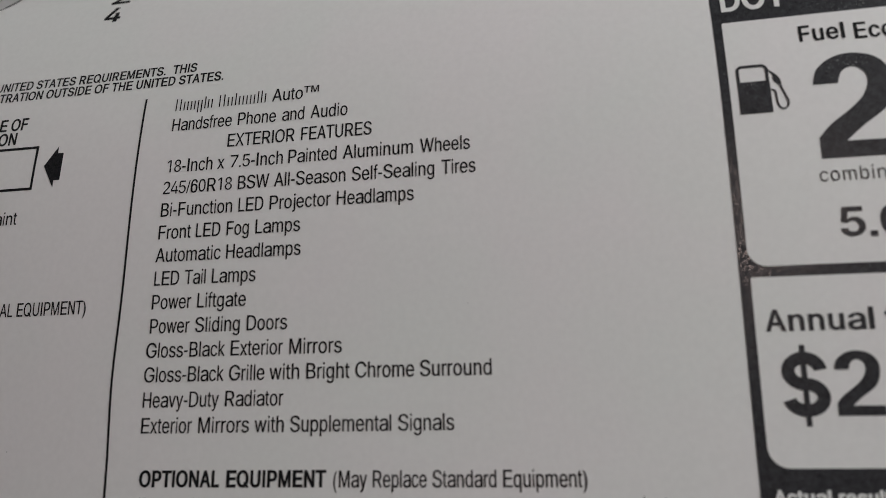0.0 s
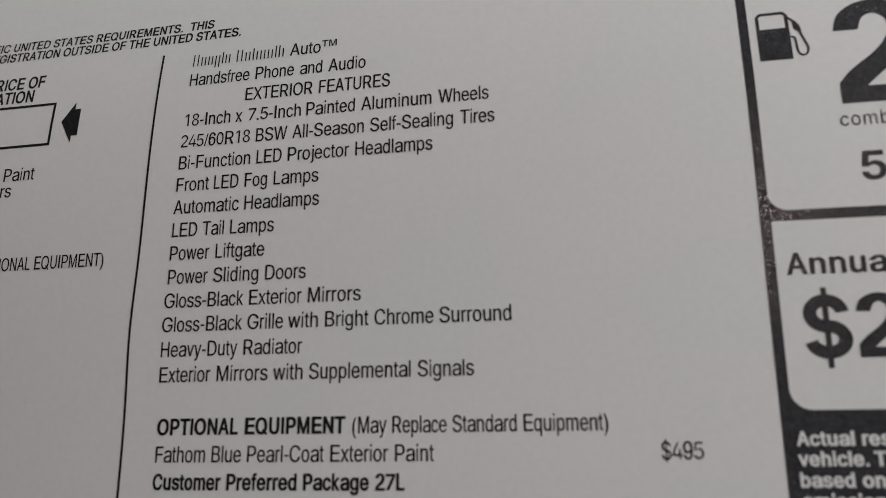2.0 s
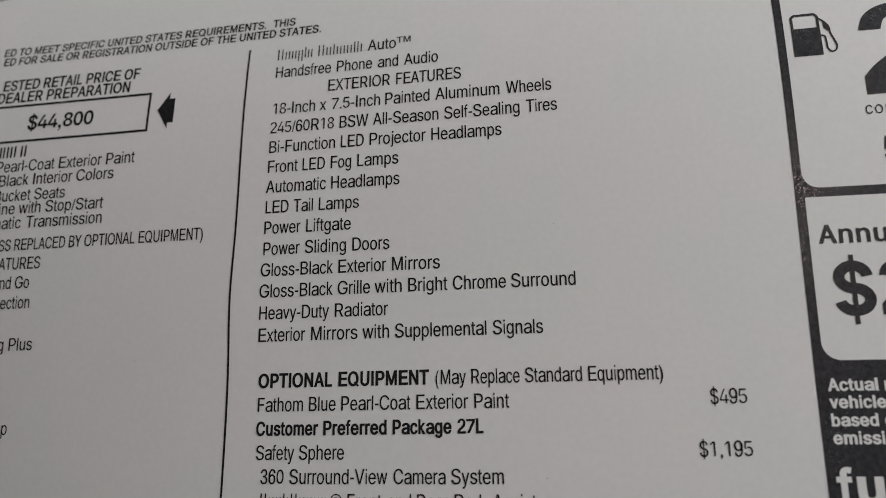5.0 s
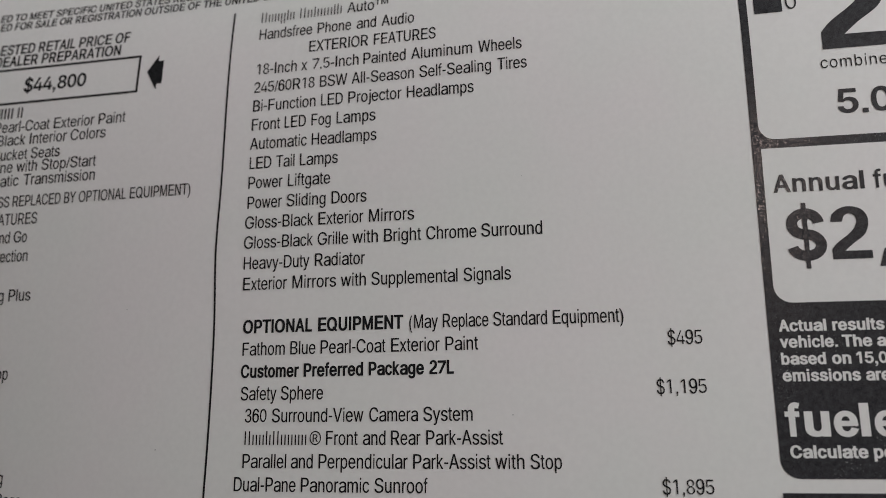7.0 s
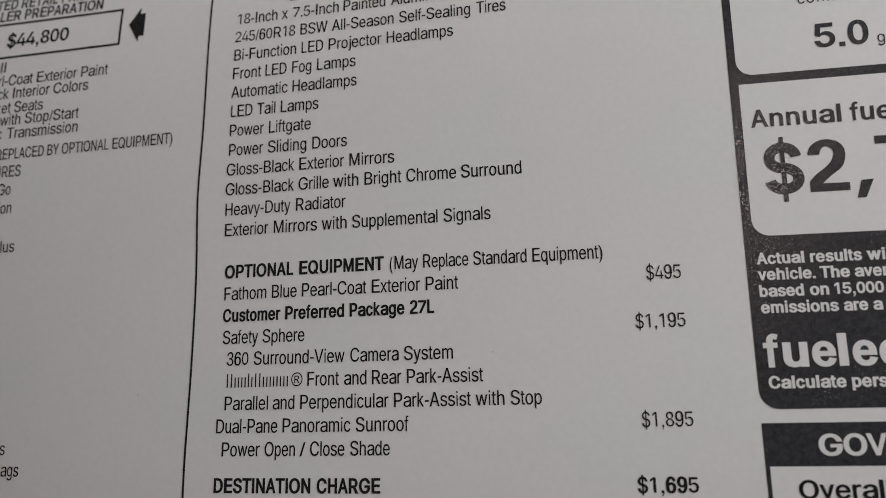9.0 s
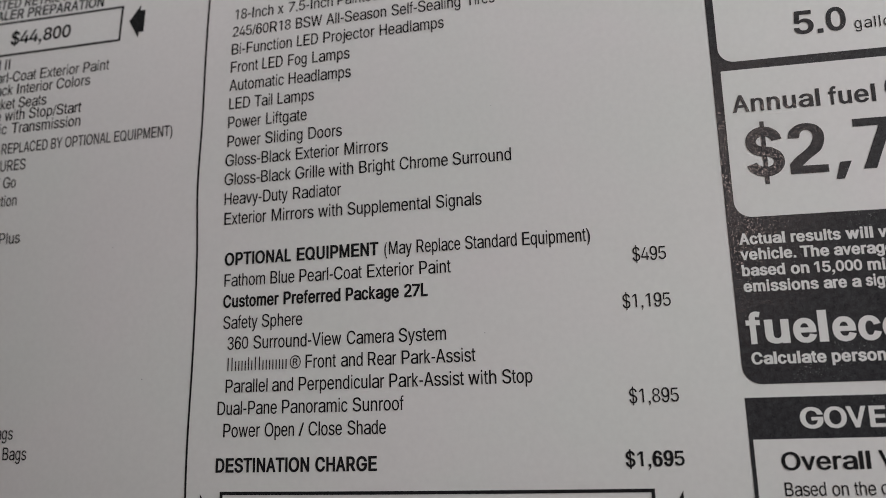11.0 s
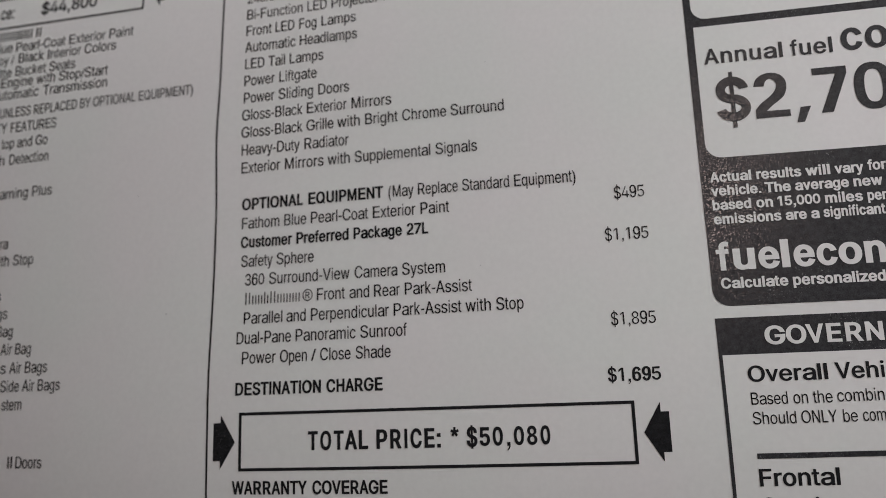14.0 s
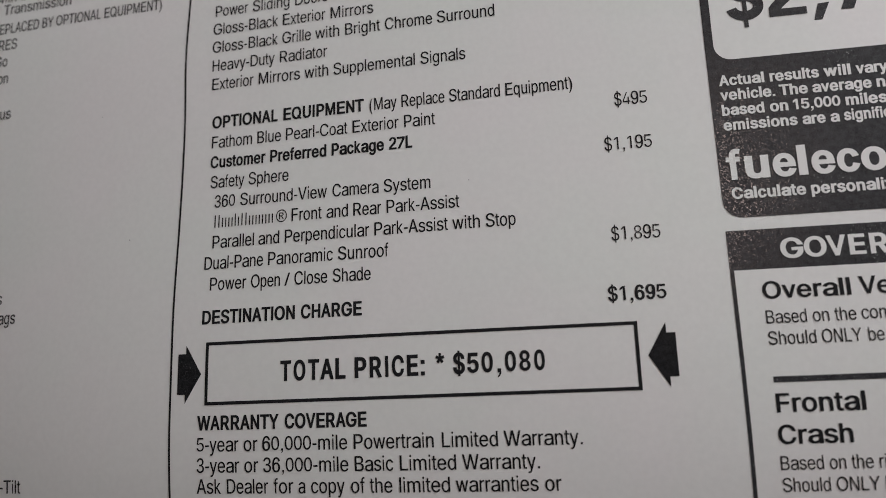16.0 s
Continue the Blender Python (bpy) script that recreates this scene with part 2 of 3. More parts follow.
def plain(ch):
    """The outlines of a letter of the grotesque at full size, its dot or accent left out."""
    if ch == "q":
        return [[Vector((0.633 - p.x, p.y)) for p in reversed(loop)] for loop in plain("p")]
    found = loops(BARE.get(ch, ch))
    if BARE.get(ch, ch) in "₀₁₂₄₅₇₈":
        k = CAP / 0.397
        return grown([[Vector((p.x * k, (p.y + 0.149) * k)) for p in loop] for loop in found], -0.027, -0.024)
    if ch in BARE and ch not in "ij":
        found = [loop for loop in found if max(p.y for p in loop) > 0.1 and min(p.y for p in loop) < (0.56 if ch == "g" else 0.75)]
    return found


def pen(weight):
    """How much a letter grows upwards to how much it grows sideways."""
    return 0.6 if weight > 0.015 else 0.2


def grown(outlines, wide, high):
    """The outlines moved outwards, corners kept sharp."""
    out = []
    for loop in outlines:
        moved = []
        for o, p, q in zip(loop[-1:] + loop[:-1], loop, loop[1:] + loop[:1]):
            i, j = (p - o).normalized(), (q - p).normalized()
            m, n = Vector((i.y, -i.x)), Vector((j.y, -j.x))
            w = (m + n) / max(0.35, 1 + m.dot(n))
            moved.append(Vector((p.x + w.x * wide, p.y + w.y * high)))
        out.append(moved)
    return out


def around(x, y, loop):
    """How often a loop runs round a point, anticlockwise."""
    n = 0
    for p, q in zip(loop, loop[1:] + loop[:1]):
        if (p.y > y) != (q.y > y) and x < (q.x - p.x) * (y - p.y) / (q.y - p.y) + p.x:
            n += 1 if q.y > p.y else -1
    return n


def filled(outlines):
    """Points and faces of closed outlines: strokes that overlap are merged, holes left open."""
    verts, edges = [], []
    for loop in outlines:
        n, k = len(verts), len(loop)
        edges += [(n + i, n + (i + 1) % k) for i in range(k)]
        verts += loop
    pts, _, found, *_ = delaunay_2d_cdt(verts, edges, [], 0, 1e-6)
    faces = []
    for f in found:
        x, y = sum(pts[i].x for i in f) / len(f), sum(pts[i].y for i in f) / len(f)
        if sum(around(x, y, loop) for loop in outlines) > 0:
            faces.append(tuple(f))
    return [tuple(p) for p in pts], faces


# advance widths of a plain grotesque, in thousandths of the em, and the side bearings of its letters
ADVANCE = {ch: w for w, chars in {222: "ijl'", 278: " ,.:;/Itf", 333: "()-r", 389: "*", 500: "Jcksvxyz", 556: "0123456789$Labdeghnopqu",
                                  611: "FTZ", 667: "ABEKPSVXY", 722: "CDHNRUw", 737: "®", 778: "GOQ", 833: "Mm", 944: "W", 1000: "™"}.items() for ch in chars}
LEFT = {ch: w for w, chars in {82: "BDEFHIKLMNPRU", 66: "hklmnirub", 60: "p", 38: "CGOQcdegoqa0689", 101: "1", 90: ",.:;", 45: "-S(", 32: "s2357$4"}.items() for ch in chars}
RIGHT = {ch: w for w, chars in {76: "HIMNU", 66: "hlmnidugq", 42: "BDOQGbopeECPRS0235689$", 88: ",.:;", 45: "-)LF", 26: "acks4", 70: "(", 190: "1"}.items() for ch in chars}


TWO = [(0, 0), (0, 0.195), (0.105, 0.315), (0.30, 0.465), (0.41, 0.58), (0.462, 0.71), (0.435, 0.815), (0.345, 0.864), (0.255, 0.82), (0.213, 0.71),
       (0.005, 0.715), (0.055, 0.868), (0.19, 0.97), (0.36, 1.0), (0.54, 0.95), (0.645, 0.83), (0.665, 0.70), (0.64, 0.56), (0.565, 0.43), (0.37, 0.283), (0.225, 0.155),
       (0.69, 0.15), (0.69, 0)]
SHARP = {0, 1, 9, 10, 20, 21, 22}


def rounded(points, sharp, n=6):
    """The closed outline through points, curved but at the sharp ones."""
    out = []
    for k, p in enumerate(points):
        o, q, e = points[k - 1], points[(k + 1) % len(points)], points[(k + 2) % len(points)]
        out.append(p)
        if k in sharp and (k + 1) % len(points) in sharp:
            continue
        a = (0, 0) if k in sharp else ((q[0] - o[0]) / 2, (q[1] - o[1]) / 2)
        b = (0, 0) if (k + 1) % len(points) in sharp else ((e[0] - p[0]) / 2, (e[1] - p[1]) / 2)
        for i in range(1, n):
            t = i / n
            f = (2 * t ** 3 - 3 * t * t + 1, t ** 3 - 2 * t * t + t, 3 * t * t - 2 * t ** 3, t ** 3 - t * t)
            out.append(tuple(f[0] * p[c] + f[1] * a[c] + f[2] * q[c] + f[3] * b[c] for c in (0, 1)))
    return out


def arc(cx, cy, rx, ry, first, last, wide, high, n=28):
    """Points and faces of a bent stroke along an ellipse, wide at its sides and high at its top."""
    pts = []
    for k in range(n + 1):
        a = radians(first + (last - first) * k / n)
        c, q = math.cos(a), math.sin(a)
        c, q = math.copysign(abs(c) ** 0.9, c), math.copysign(abs(q) ** 0.9, q)
        pts += [(cx + rx * c, cy + ry * q), (cx + (rx - wide) * c, cy + (ry - high) * q)]
    return pts, [(2 * k, 2 * k + 1, 2 * k + 3, 2 * k + 2) for k in range(n)]


def joined(*pieces):
    pts, faces = [], []
    for more, fs in pieces:
        faces += [tuple(len(pts) + i for i in f) for f in fs]
        pts += more
    return pts, faces


def drawn(ch, weight):
    """Points and faces of a character of that weight; six and nine have round backs, the dollar is a barred S."""
    if ch == " ":
        return [], []
    stem, beam = 0.094 + 2 * weight, 0.08 + 2 * weight * pen(weight)
    if ch in "69":
        pts, faces = joined(arc(0.277, 0.236, 0.237, 0.246, 0, 360, stem, beam, 44), arc(0.29, 0.364, 0.25, 0.374, 28, 222, stem, beam))
        return ([(0.554 - x, CAP - y) for x, y in pts], faces) if ch == "9" else (pts, faces)
    if ch in "lI":
        return [(0, 0), (stem, 0), (stem, CAP), (0, CAP)], [(0, 1, 2, 3)]
    if ch == "2" and weight > 0.031:
        pts = [(x * CAP, y * CAP) for x, y in rounded(TWO, SHARP)]
        return pts, [tuple(range(len(pts)))]
    if ch == "*":
        arms = []
        for k in range(5):
            c, q = math.cos(math.pi / 2 + k * math.tau / 5), math.sin(math.pi / 2 + k * math.tau / 5)
            half = 0.026 + weight * 0.4
            arms.append(([(0.2 + x * c - y * q, 0.56 + x * q + y * c) for x, y in ((0, -half), (0.18, -half * 1.2), (0.18, half * 1.2), (0, half))], [(0, 1, 2, 3)]))
        return joined(*arms)
    if ch in ".:,":
        dot = 0.1 + 0.8 * weight
        square = [(0, 0), (dot, 0), (dot, dot), (0, dot)]
        if ch == ".":
            return square, [(0, 1, 2, 3)]
        if ch == ":":
            return joined((square, [(0, 1, 2, 3)]), ([(x, y + 0.53 - dot) for x, y in square], [(0, 1, 2, 3)]))
        return [(0, 0), (dot * 0.5, 0), (dot * 0.42, -dot * 0.5), (0, -dot * 0.85), (0, -dot * 1.3), (dot * 0.7, -dot * 0.8), (dot, -dot * 0.1), (dot, dot), (0, dot)], [tuple(range(9))]
    if ch == "-":
        return [(0, 0.235), (0.24, 0.235), (0.24, 0.235 + beam), (0, 0.235 + beam)], [(0, 1, 2, 3)]
    outlines = plain("S" if ch == "$" else "O" if ch == "Q" else ch)
    pts, faces = filled(grown(outlines, weight, weight * pen(weight)) if weight and ch not in "®™" else outlines)
    mid, half = (min(p[0] for p in pts) + max(p[0] for p in pts)) / 2, 0.036 + weight * 0.5
    if ch == "$":
        return joined((pts, faces), ([(mid - half, -0.11), (mid + half, -0.11), (mid + half, 0.83), (mid - half, 0.83)], [(0, 1, 2, 3)]))
    if ch == "Q":
        return joined((pts, faces), ([(mid + 0.03, 0.17), (mid + 0.29, -0.06), (mid + 0.29 + stem * 0.6, 0.0), (mid + 0.03 + stem * 0.6, 0.23)], [(0, 1, 2, 3)]))
    return pts, faces


def glyph(ch, weight):
    """Points and faces of one character, fitted to its place in the em, and its advance."""
    key = ch, weight
    if key not in GLYPHS:
        wide = ADVANCE.get(ch, 556) / 1000 + (0.045 if weight > 0.02 and ch.islower() else 0.0)
        pts, faces = drawn(ch, weight)
        out = []
        if pts:
            lo, hi = min(p[0] for p in pts), max(p[0] for p in pts)
            a, b = LEFT.get(ch, 14) / 1000 - weight * 0.5, wide - RIGHT.get(ch, 12) / 1000 + weight * 0.5
            if ch in ".:,":
                a, b = a - weight * 0.3, a + weight * 0.3 + hi - lo
            grow = weight * pen(weight) if ch not in "69lI*.:,-®™" and not (ch == "2" and weight > 0.031) else 0.0
            for x, y in pts:
                y = (y + grow) * CAP / (CAP + 2 * grow)
                out.append((a + (x - lo) * (b - a) / (hi - lo), y))
        GLYPHS[key] = out, faces, wide
    return GLYPHS[key]


DEPTHS = (-147, -140, -135, -130, -126, -114, -104, -92, -80, -68, -56, -40)
SINK = (0.32, 0.32, 0.35, 0.1, 0, 0, -0.14, -0.15, -0.22, 0.02, 0.02, 0)
SLANT = (-0.3, -0.35, -0.25, -0.2, 0, 0.1, 0.22, 0.21, 0.36, 0.31, 0.2, 0)


def out_of_level(u, v):
    """How far the middle column's lines of print run above their rows, mm."""
    if not -7 < u < 92:
        return 0.0
    return float(np.interp(v, DEPTHS, SINK) + np.interp(v, DEPTHS, SLANT) * (u - 30) / 60)


def text(u, v, words, right, cap, parent, weight=0.010, upto=None, mat=None, lift=PRINT, name="word", label="", track=0.0):
    """A line of type from u on the baseline v, as wide as puts the end of upto (or of all the words) at right; each word is a part."""
    pieces, x, ends, first = [[[], []]], 0.0, [], None
    for ch in words:
        pts, fs, advance = glyph(ch, weight)
        if ch == " ":
            pieces.append([[], []])
        verts, faces = pieces[-1]
        n = len(verts)
        verts += [(px + x, py) for px, py in pts]
        faces += [tuple(n + i for i in f) for f in fs]
        ends.append(max((p[0] + x for p in pts), default=x))
        if first is None:
            first = min(p[0] for p in pts)
        x += advance + track
    last = ends[(len(upto) if upto else len(words)) - 1]
    sx, sy = (right - u) / (last - first), cap / CAP
    for verts, faces in pieces:
        placed = [on_sheet(u + (px - first) * sx, v + out_of_level(u + (px - first) * sx, v) + py * sy, lift) for px, py in verts]
        part(name, mesh_of(placed, faces, mat or INK), parent, label)


def line(v, words, spans, cap, parent, *rest, **more):
    """A line of type whose words lie between the given starts and ends."""
    for word, (a, b) in zip(words.split(" "), spans):
        text(a, v, word, b, cap, parent, *rest, **more)


def letters(v, word, spans, cap, parent, *rest, **more):
    """A big word whose letters lie between the given starts and ends."""
    for ch, (a, b) in zip(word, spans):
        text(a, v, ch, b, cap, parent, *rest, name="letter", **more)


def ess(u, v, wide, high, thick):
    """The middle line of a bold S of that size, ends level."""
    rx, ry = (wide - thick) / 2, (high - thick) / 4
    top = [(u + rx * 0.93 * math.cos(radians(a)), v + ry + ry * math.sin(radians(a))) for a in range(4, 262, 8)]
    low = [(u + rx * math.cos(radians(a)), v - ry + ry * math.sin(radians(a))) for a in range(78, -178, -8)]
    return top + low


def ring(u, v, rx, ry, hx, hy, lift, mat):
    """A bold zero: a squarish oval with an oval hole."""
    verts, faces, n = [], [], 48
    for k in range(n):
        c, q = math.cos(k / n * 2 * math.pi), math.sin(k / n * 2 * math.pi)
        for x, y, e in ((rx, ry, 0.86), (hx, hy, 0.80)):
            verts.append(on_sheet(u + x * math.copysign(abs(c) ** e, c), v + y * math.copysign(abs(q) ** e, q), lift))
    for k in range(n):
        a, b = 2 * k, 2 * ((k + 1) % n)
        faces.append((a, b, b + 1, a + 1))
    return mesh_of(verts, faces, mat)


def bars(u, v, form, right, cap, parent, mat=None, lift=PRINT, stem=0.24):
    """Plain upright bars in place of a name, two to a letter: A tall, x small, g hanging, i a single one; a space parts two groups."""
    step = {"A": 1.1, "a": 0.9, "x": 0.9, "g": 0.9, "i": 0.42, " ": 0.45}
    scale, at = (right - u) / sum(step[k] for k in form), u
    for k in form:
        w = step[k] * scale
        lo, hi = (-0.28 * cap if k == "g" else 0.0), (0.74 * cap if k in "xg" else cap)
        for mid in {" ": (), "i": (0.5,)}.get(k, (0.24, 0.74)):
            a, b = at + w * mid - stem / 2, at + w * mid + stem / 2
            corners = ((a, lo), (b, lo), (b, hi if mid < 0.7 or k == "A" else min(hi, 0.74 * cap)), (a, hi if mid < 0.7 or k == "A" else min(hi, 0.74 * cap)))
            part("bar", mesh_of([on_sheet(x, v + out_of_level(x, v) + y, lift) for x, y in corners], [(0, 1, 2, 3)], mat or INK), parent, "plain dark bar of print")
        at += w


def row(n):
    return -4.3 * n


# ---- structure ----
def structure(name, me, label, category):
    return tagged(new(name, me), label, category, kind="structure")


T = 0.12
structure("floor", box(ROOM_X0 - T, ROOM_X1 + T, ROOM_Y0 - T, ROOM_Y1 + T, -0.1, 0.0, CONCRETE), "plain grey concrete floor of the room", "floor")
structure("ceiling", box(ROOM_X0 - T, ROOM_X1 + T, ROOM_Y0 - T, ROOM_Y1 + T, ROOM_H, ROOM_H + 0.1, PLASTER), "plain pale plaster ceiling of the room", "ceiling")
structure("wall_north", box(ROOM_X0, ROOM_X1, ROOM_Y1, ROOM_Y1 + T, 0.0, ROOM_H, PLASTER), "plain pale wall behind the window glass", "wall")
structure("wall_south", box(ROOM_X0, ROOM_X1, ROOM_Y0 - T, ROOM_Y0, 0.0, ROOM_H, PLASTER), "plain pale wall facing the sticker", "wall")
structure("wall_west", box(ROOM_X0 - T, ROOM_X0, ROOM_Y0 - T, ROOM_Y1 + T, 0.0, ROOM_H, PLASTER), "plain pale side wall of the room", "wall")
# The gap in this wall is made up, for the added side light.
wall_east = structure("wall_east", box(ROOM_X1, ROOM_X1 + T, ROOM_Y0 - T, GAP_Y0, 0.0, ROOM_H, PLASTER), "plain pale side wall with a gap for an added light", "wall")
part("wall_part", box(ROOM_X1, ROOM_X1 + T, GAP_Y1, ROOM_Y1 + T, 0.0, ROOM_H, PLASTER), wall_east)
part("wall_part", box(ROOM_X1, ROOM_X1 + T, GAP_Y0, GAP_Y1, 0.0, GAP_Z0, PLASTER), wall_east)
part("wall_part", box(ROOM_X1, ROOM_X1 + T, GAP_Y0, GAP_Y1, GAP_Z1, ROOM_H, PLASTER), wall_east)

SHEET = (-108.0, 284.0, -190.0, 92.0)  # the paper's edges, mm
PANE = (-190.0, 366.0, -270.0, 160.0)
window = tagged(new("window_1"), "dark tinted car window glass in a black rubber frame", "window", kind="structure")
window.location = (0, 0, BASE)
part("pane", slab(*PANE, -0.9, -4.9, GLASS, 5.0), window)
for a, b, c, e in ((PANE[0] - 18, PANE[0] + 2, PANE[2] - 18, PANE[3] + 18), (PANE[1] - 2, PANE[1] + 18, PANE[2] - 18, PANE[3] + 18),
                   (PANE[0] + 2, PANE[1] - 2, PANE[2] - 18, PANE[2] + 2), (PANE[0] + 2, PANE[1] - 2, PANE[3] - 2, PANE[3] + 18)):
    part("window_frame", box(a / 1000, b / 1000, -0.03, ROOM_Y1, c / 1000, e / 1000, RUBBER, 0.004), window)

# ---- the price sticker ----
sticker = tagged(new("window_sticker"), "white printed car price sticker, gently bowed on window glass", "window sticker")
sticker.location = (0, 0, BASE)
part("paper", slab(*SHEET, 0.0, -0.25, PAPER), sticker, "satin white paper sheet")

# upright rule between the columns
def wander(v):
    """How far the long rule strays sideways, mm."""
    return -6.07 - 0.6 * math.exp(-((v + 51.5) / 11.5) ** 2) - 0.36 * math.exp(-((v + 106.5) / 14) ** 2) - 0.25 * math.exp(-((v + 133) / 14) ** 2)


part("rule", stroke([(wander(v), v) for v in np.arange(3.4, -184.0, -1.0)], 0.42, PRINT, INK), sticker, "thin black upright rule")

# middle column: equipment
N, BOLD = 2.62, 0.043
bars(0.31, row(0), "Axxgix", 8.6, N, sticker)
bars(9.4, row(0), "Axaxxia", 19.6, N, sticker)
text(20.6, row(0), "Auto™", 26.7, N, sticker, upto="Auto")
line(row(1), "Handsfree Phone and Audio", ((0.5, 12.8), (14.06, 21.71), (22.96, 27.28), (28.52, 35.65)), N, sticker)
line(row(2), "EXTERIOR FEATURES", ((12.4, 25.67), (26.95, 40.35)), N, sticker)
line(row(3), "18-Inch x 7.5-Inch Painted Aluminum Wheels", ((0.55, 9.77), (10.75, 12.19), (13.34, 23.68), (24.73, 33.93), (35.11, 47.99), (49.27, 58.1)), N, sticker)
line(row(4), "245/60R18 BSW All-Season Self-Sealing Tires", ((0.2, 14.02), (15.2, 21.27), (22.26, 35.73), (36.89, 51.79), (53.05, 59)), N, sticker)
line(row(5), "Bi-Function LED Projector Headlamps", ((0.2, 14.39), (15.62, 20.43), (21.62, 33.11), (34.26, 48.15)), N, sticker)
line(row(6), "Front LED Fog Lamps", ((0.15, 6.6), (7.62, 12.38), (13.61, 17.9), (19.16, 27.6)), N, sticker)
line(row(7), "Automatic Headlamps", ((-0.05, 12.74), (13.82, 27.85)), N, sticker)
line(row(8), "LED Tail Lamps", ((0.1, 4.98), (6.04, 10.14), (11.35, 19.65)), N, sticker)
line(row(9), "Power Liftgate", ((0, 7.63), (8.83, 18.05)), N, sticker)
line(row(10), "Power Sliding Doors", ((0, 7.61), (8.7, 17.15), (18.43, 25.85)), N, sticker)
line(row(10.99), "Gloss-Black Exterior Mirrors", ((-0.36, 14.6), (15.68, 25.2), (26.38, 35.7)), N, sticker)
line(row(11.97), "Gloss-Black Grille with Bright Chrome Surround", ((-0.42, 14.62), (15.6, 22.05), (22.95, 28.28), (29.52, 37.07), (38.1, 48.05), (49.01, 60.75)), N, sticker)
line(row(12.97), "Heavy-Duty Radiator", ((-0.27, 13.97), (15.13, 25.6)), N, sticker)
line(row(13.97), "Exterior Mirrors with Supplemental Signals", ((-0.2, 9.27), (10.49, 19.7), (20.66, 25.86), (26.97, 44.19), (45.36, 54.5)), N, sticker)
line(row(16), "OPTIONAL EQUIPMENT", ((0.2, 14.87), (16.13, 33.4)), N + 0.1, sticker, BOLD, name="heading", label="bold black heading")
line(row(16), "(May Replace Standard Equipment)", ((34.6, 40.23), (41.19, 49.95), (50.89, 60.98), (62.05, 74.9)), N, sticker)
line(row(17), "Fathom Blue Pearl-Coat Exterior Paint", ((0.3, 9.32), (10.48, 15.69), (16.76, 29.9), (31, 40.52), (41.64, 47.9)), N, sticker)
line(row(18), "Customer Preferred Package 27L", ((0.2, 12.39), (13.41, 25.48), (26.58, 37.44), (38.5, 43.2)), N, sticker, BOLD, name="heading", label="bold black heading")
line(row(19), "Safety Sphere", ((0.4, 7.91), (8.83, 17.5)), N, sticker)
line(row(20), "360 Surround-View Camera System", ((1.5, 6.03), (7.16, 25.66), (26.8, 36.27), (37.27, 46.6)), N, sticker)
bars(1.4, row(21), "AxxaAxxxx", 14.6, N, sticker)
line(row(21), "® Front and Rear Park-Assist", ((15, 17.32), (18.3, 24.59), (25.62, 30.01), (31.07, 36.71), (37.8, 52.1)), N, sticker)
line(row(22), "Parallel and Perpendicular Park-Assist with Stop", ((1.45, 10.45), (11.4, 15.8), (16.97, 34.26), (35.31, 49.74), (50.6, 55.88), (56.98, 62.6)), N, sticker)
line(row(23), "Dual-Pane Panoramic Sunroof", ((-0.1, 12.51), (13.56, 26.96), (27.97, 38.05)), N, sticker)
line(row(24), "Power Open / Close Shade", ((1.3, 9.08), (10.08, 16.16), (17.08, 18.22), (19.13, 25.84), (26.95, 34.5)), N, sticker)
line(row(25.58), "DESTINATION CHARGE", ((-0.05, 19.34), (20.56, 32.7)), N + 0.1, sticker, BOLD, name="heading", label="bold black heading")
text(82.45, row(17), "$495", 88.5, N, sticker, 0.004, name="price_figure")
text(79.95, row(19), "$1,195", 88.6, N, sticker, 0.004, name="price_figure")
text(79.8, row(23), "$1,895", 88.5, N, sticker, 0.004, name="price_figure")
text(78.3, row(25.58), "$1,695", 88.5, N + 0.1, sticker, 0.027, name="price_figure", label="bold black price")

# total price, boxed between two arrows
part("price_box", stroke(dense([(1.3, -113.98), (82.65, -113.98), (82.65, -125.4), (1.3, -125.4)], closed=True), 0.62, PRINT, INK, True), sticker, "black ruled box outline")
BIG = {"name": "total_price", "label": "large bold black type"}
for word, spans in (("TOTAL", ((16.52, 18.67), (19.19, 21.56), (22.08, 24.26), (24.48, 27.11), (27.45, 29.43))),
                    ("PRICE:*", ((31.18, 33.47), (34.09, 36.43), (37.04, 37.65), (38.31, 40.62), (41.17, 43.25), (43.75, 44.5), (46.5, 48.2))),
                    ("$50,080", ((49.73, 51.91), (52.34, 54.44), (54.98, 57.02), (57.82, 58.45), (59.21, 61.21), (61.79, 63.79), (64.47, 66.35)))):
    for ch, (a, b) in zip(word, spans):
        text(a, -121.7, ch, b, 3.85, sticker, 0.046, **BIG)
part("arrow_mark", shape([(-4.85, -115.75), (-3.2, -115.75), (-3.2, -114.1), (0.15, -119.75), (-3.2, -125.3), (-3.2, -123.55), (-4.85, -123.55)], PRINT, INK), sticker, "solid black arrow")
part("arrow_mark", shape([(84.4, -119.78), (87.8, -125.35), (87.8, -123.55), (89.35, -123.55), (89.35, -115.92), (87.8, -115.92), (87.8, -114.05)], PRINT, INK), sticker, "solid black arrow")

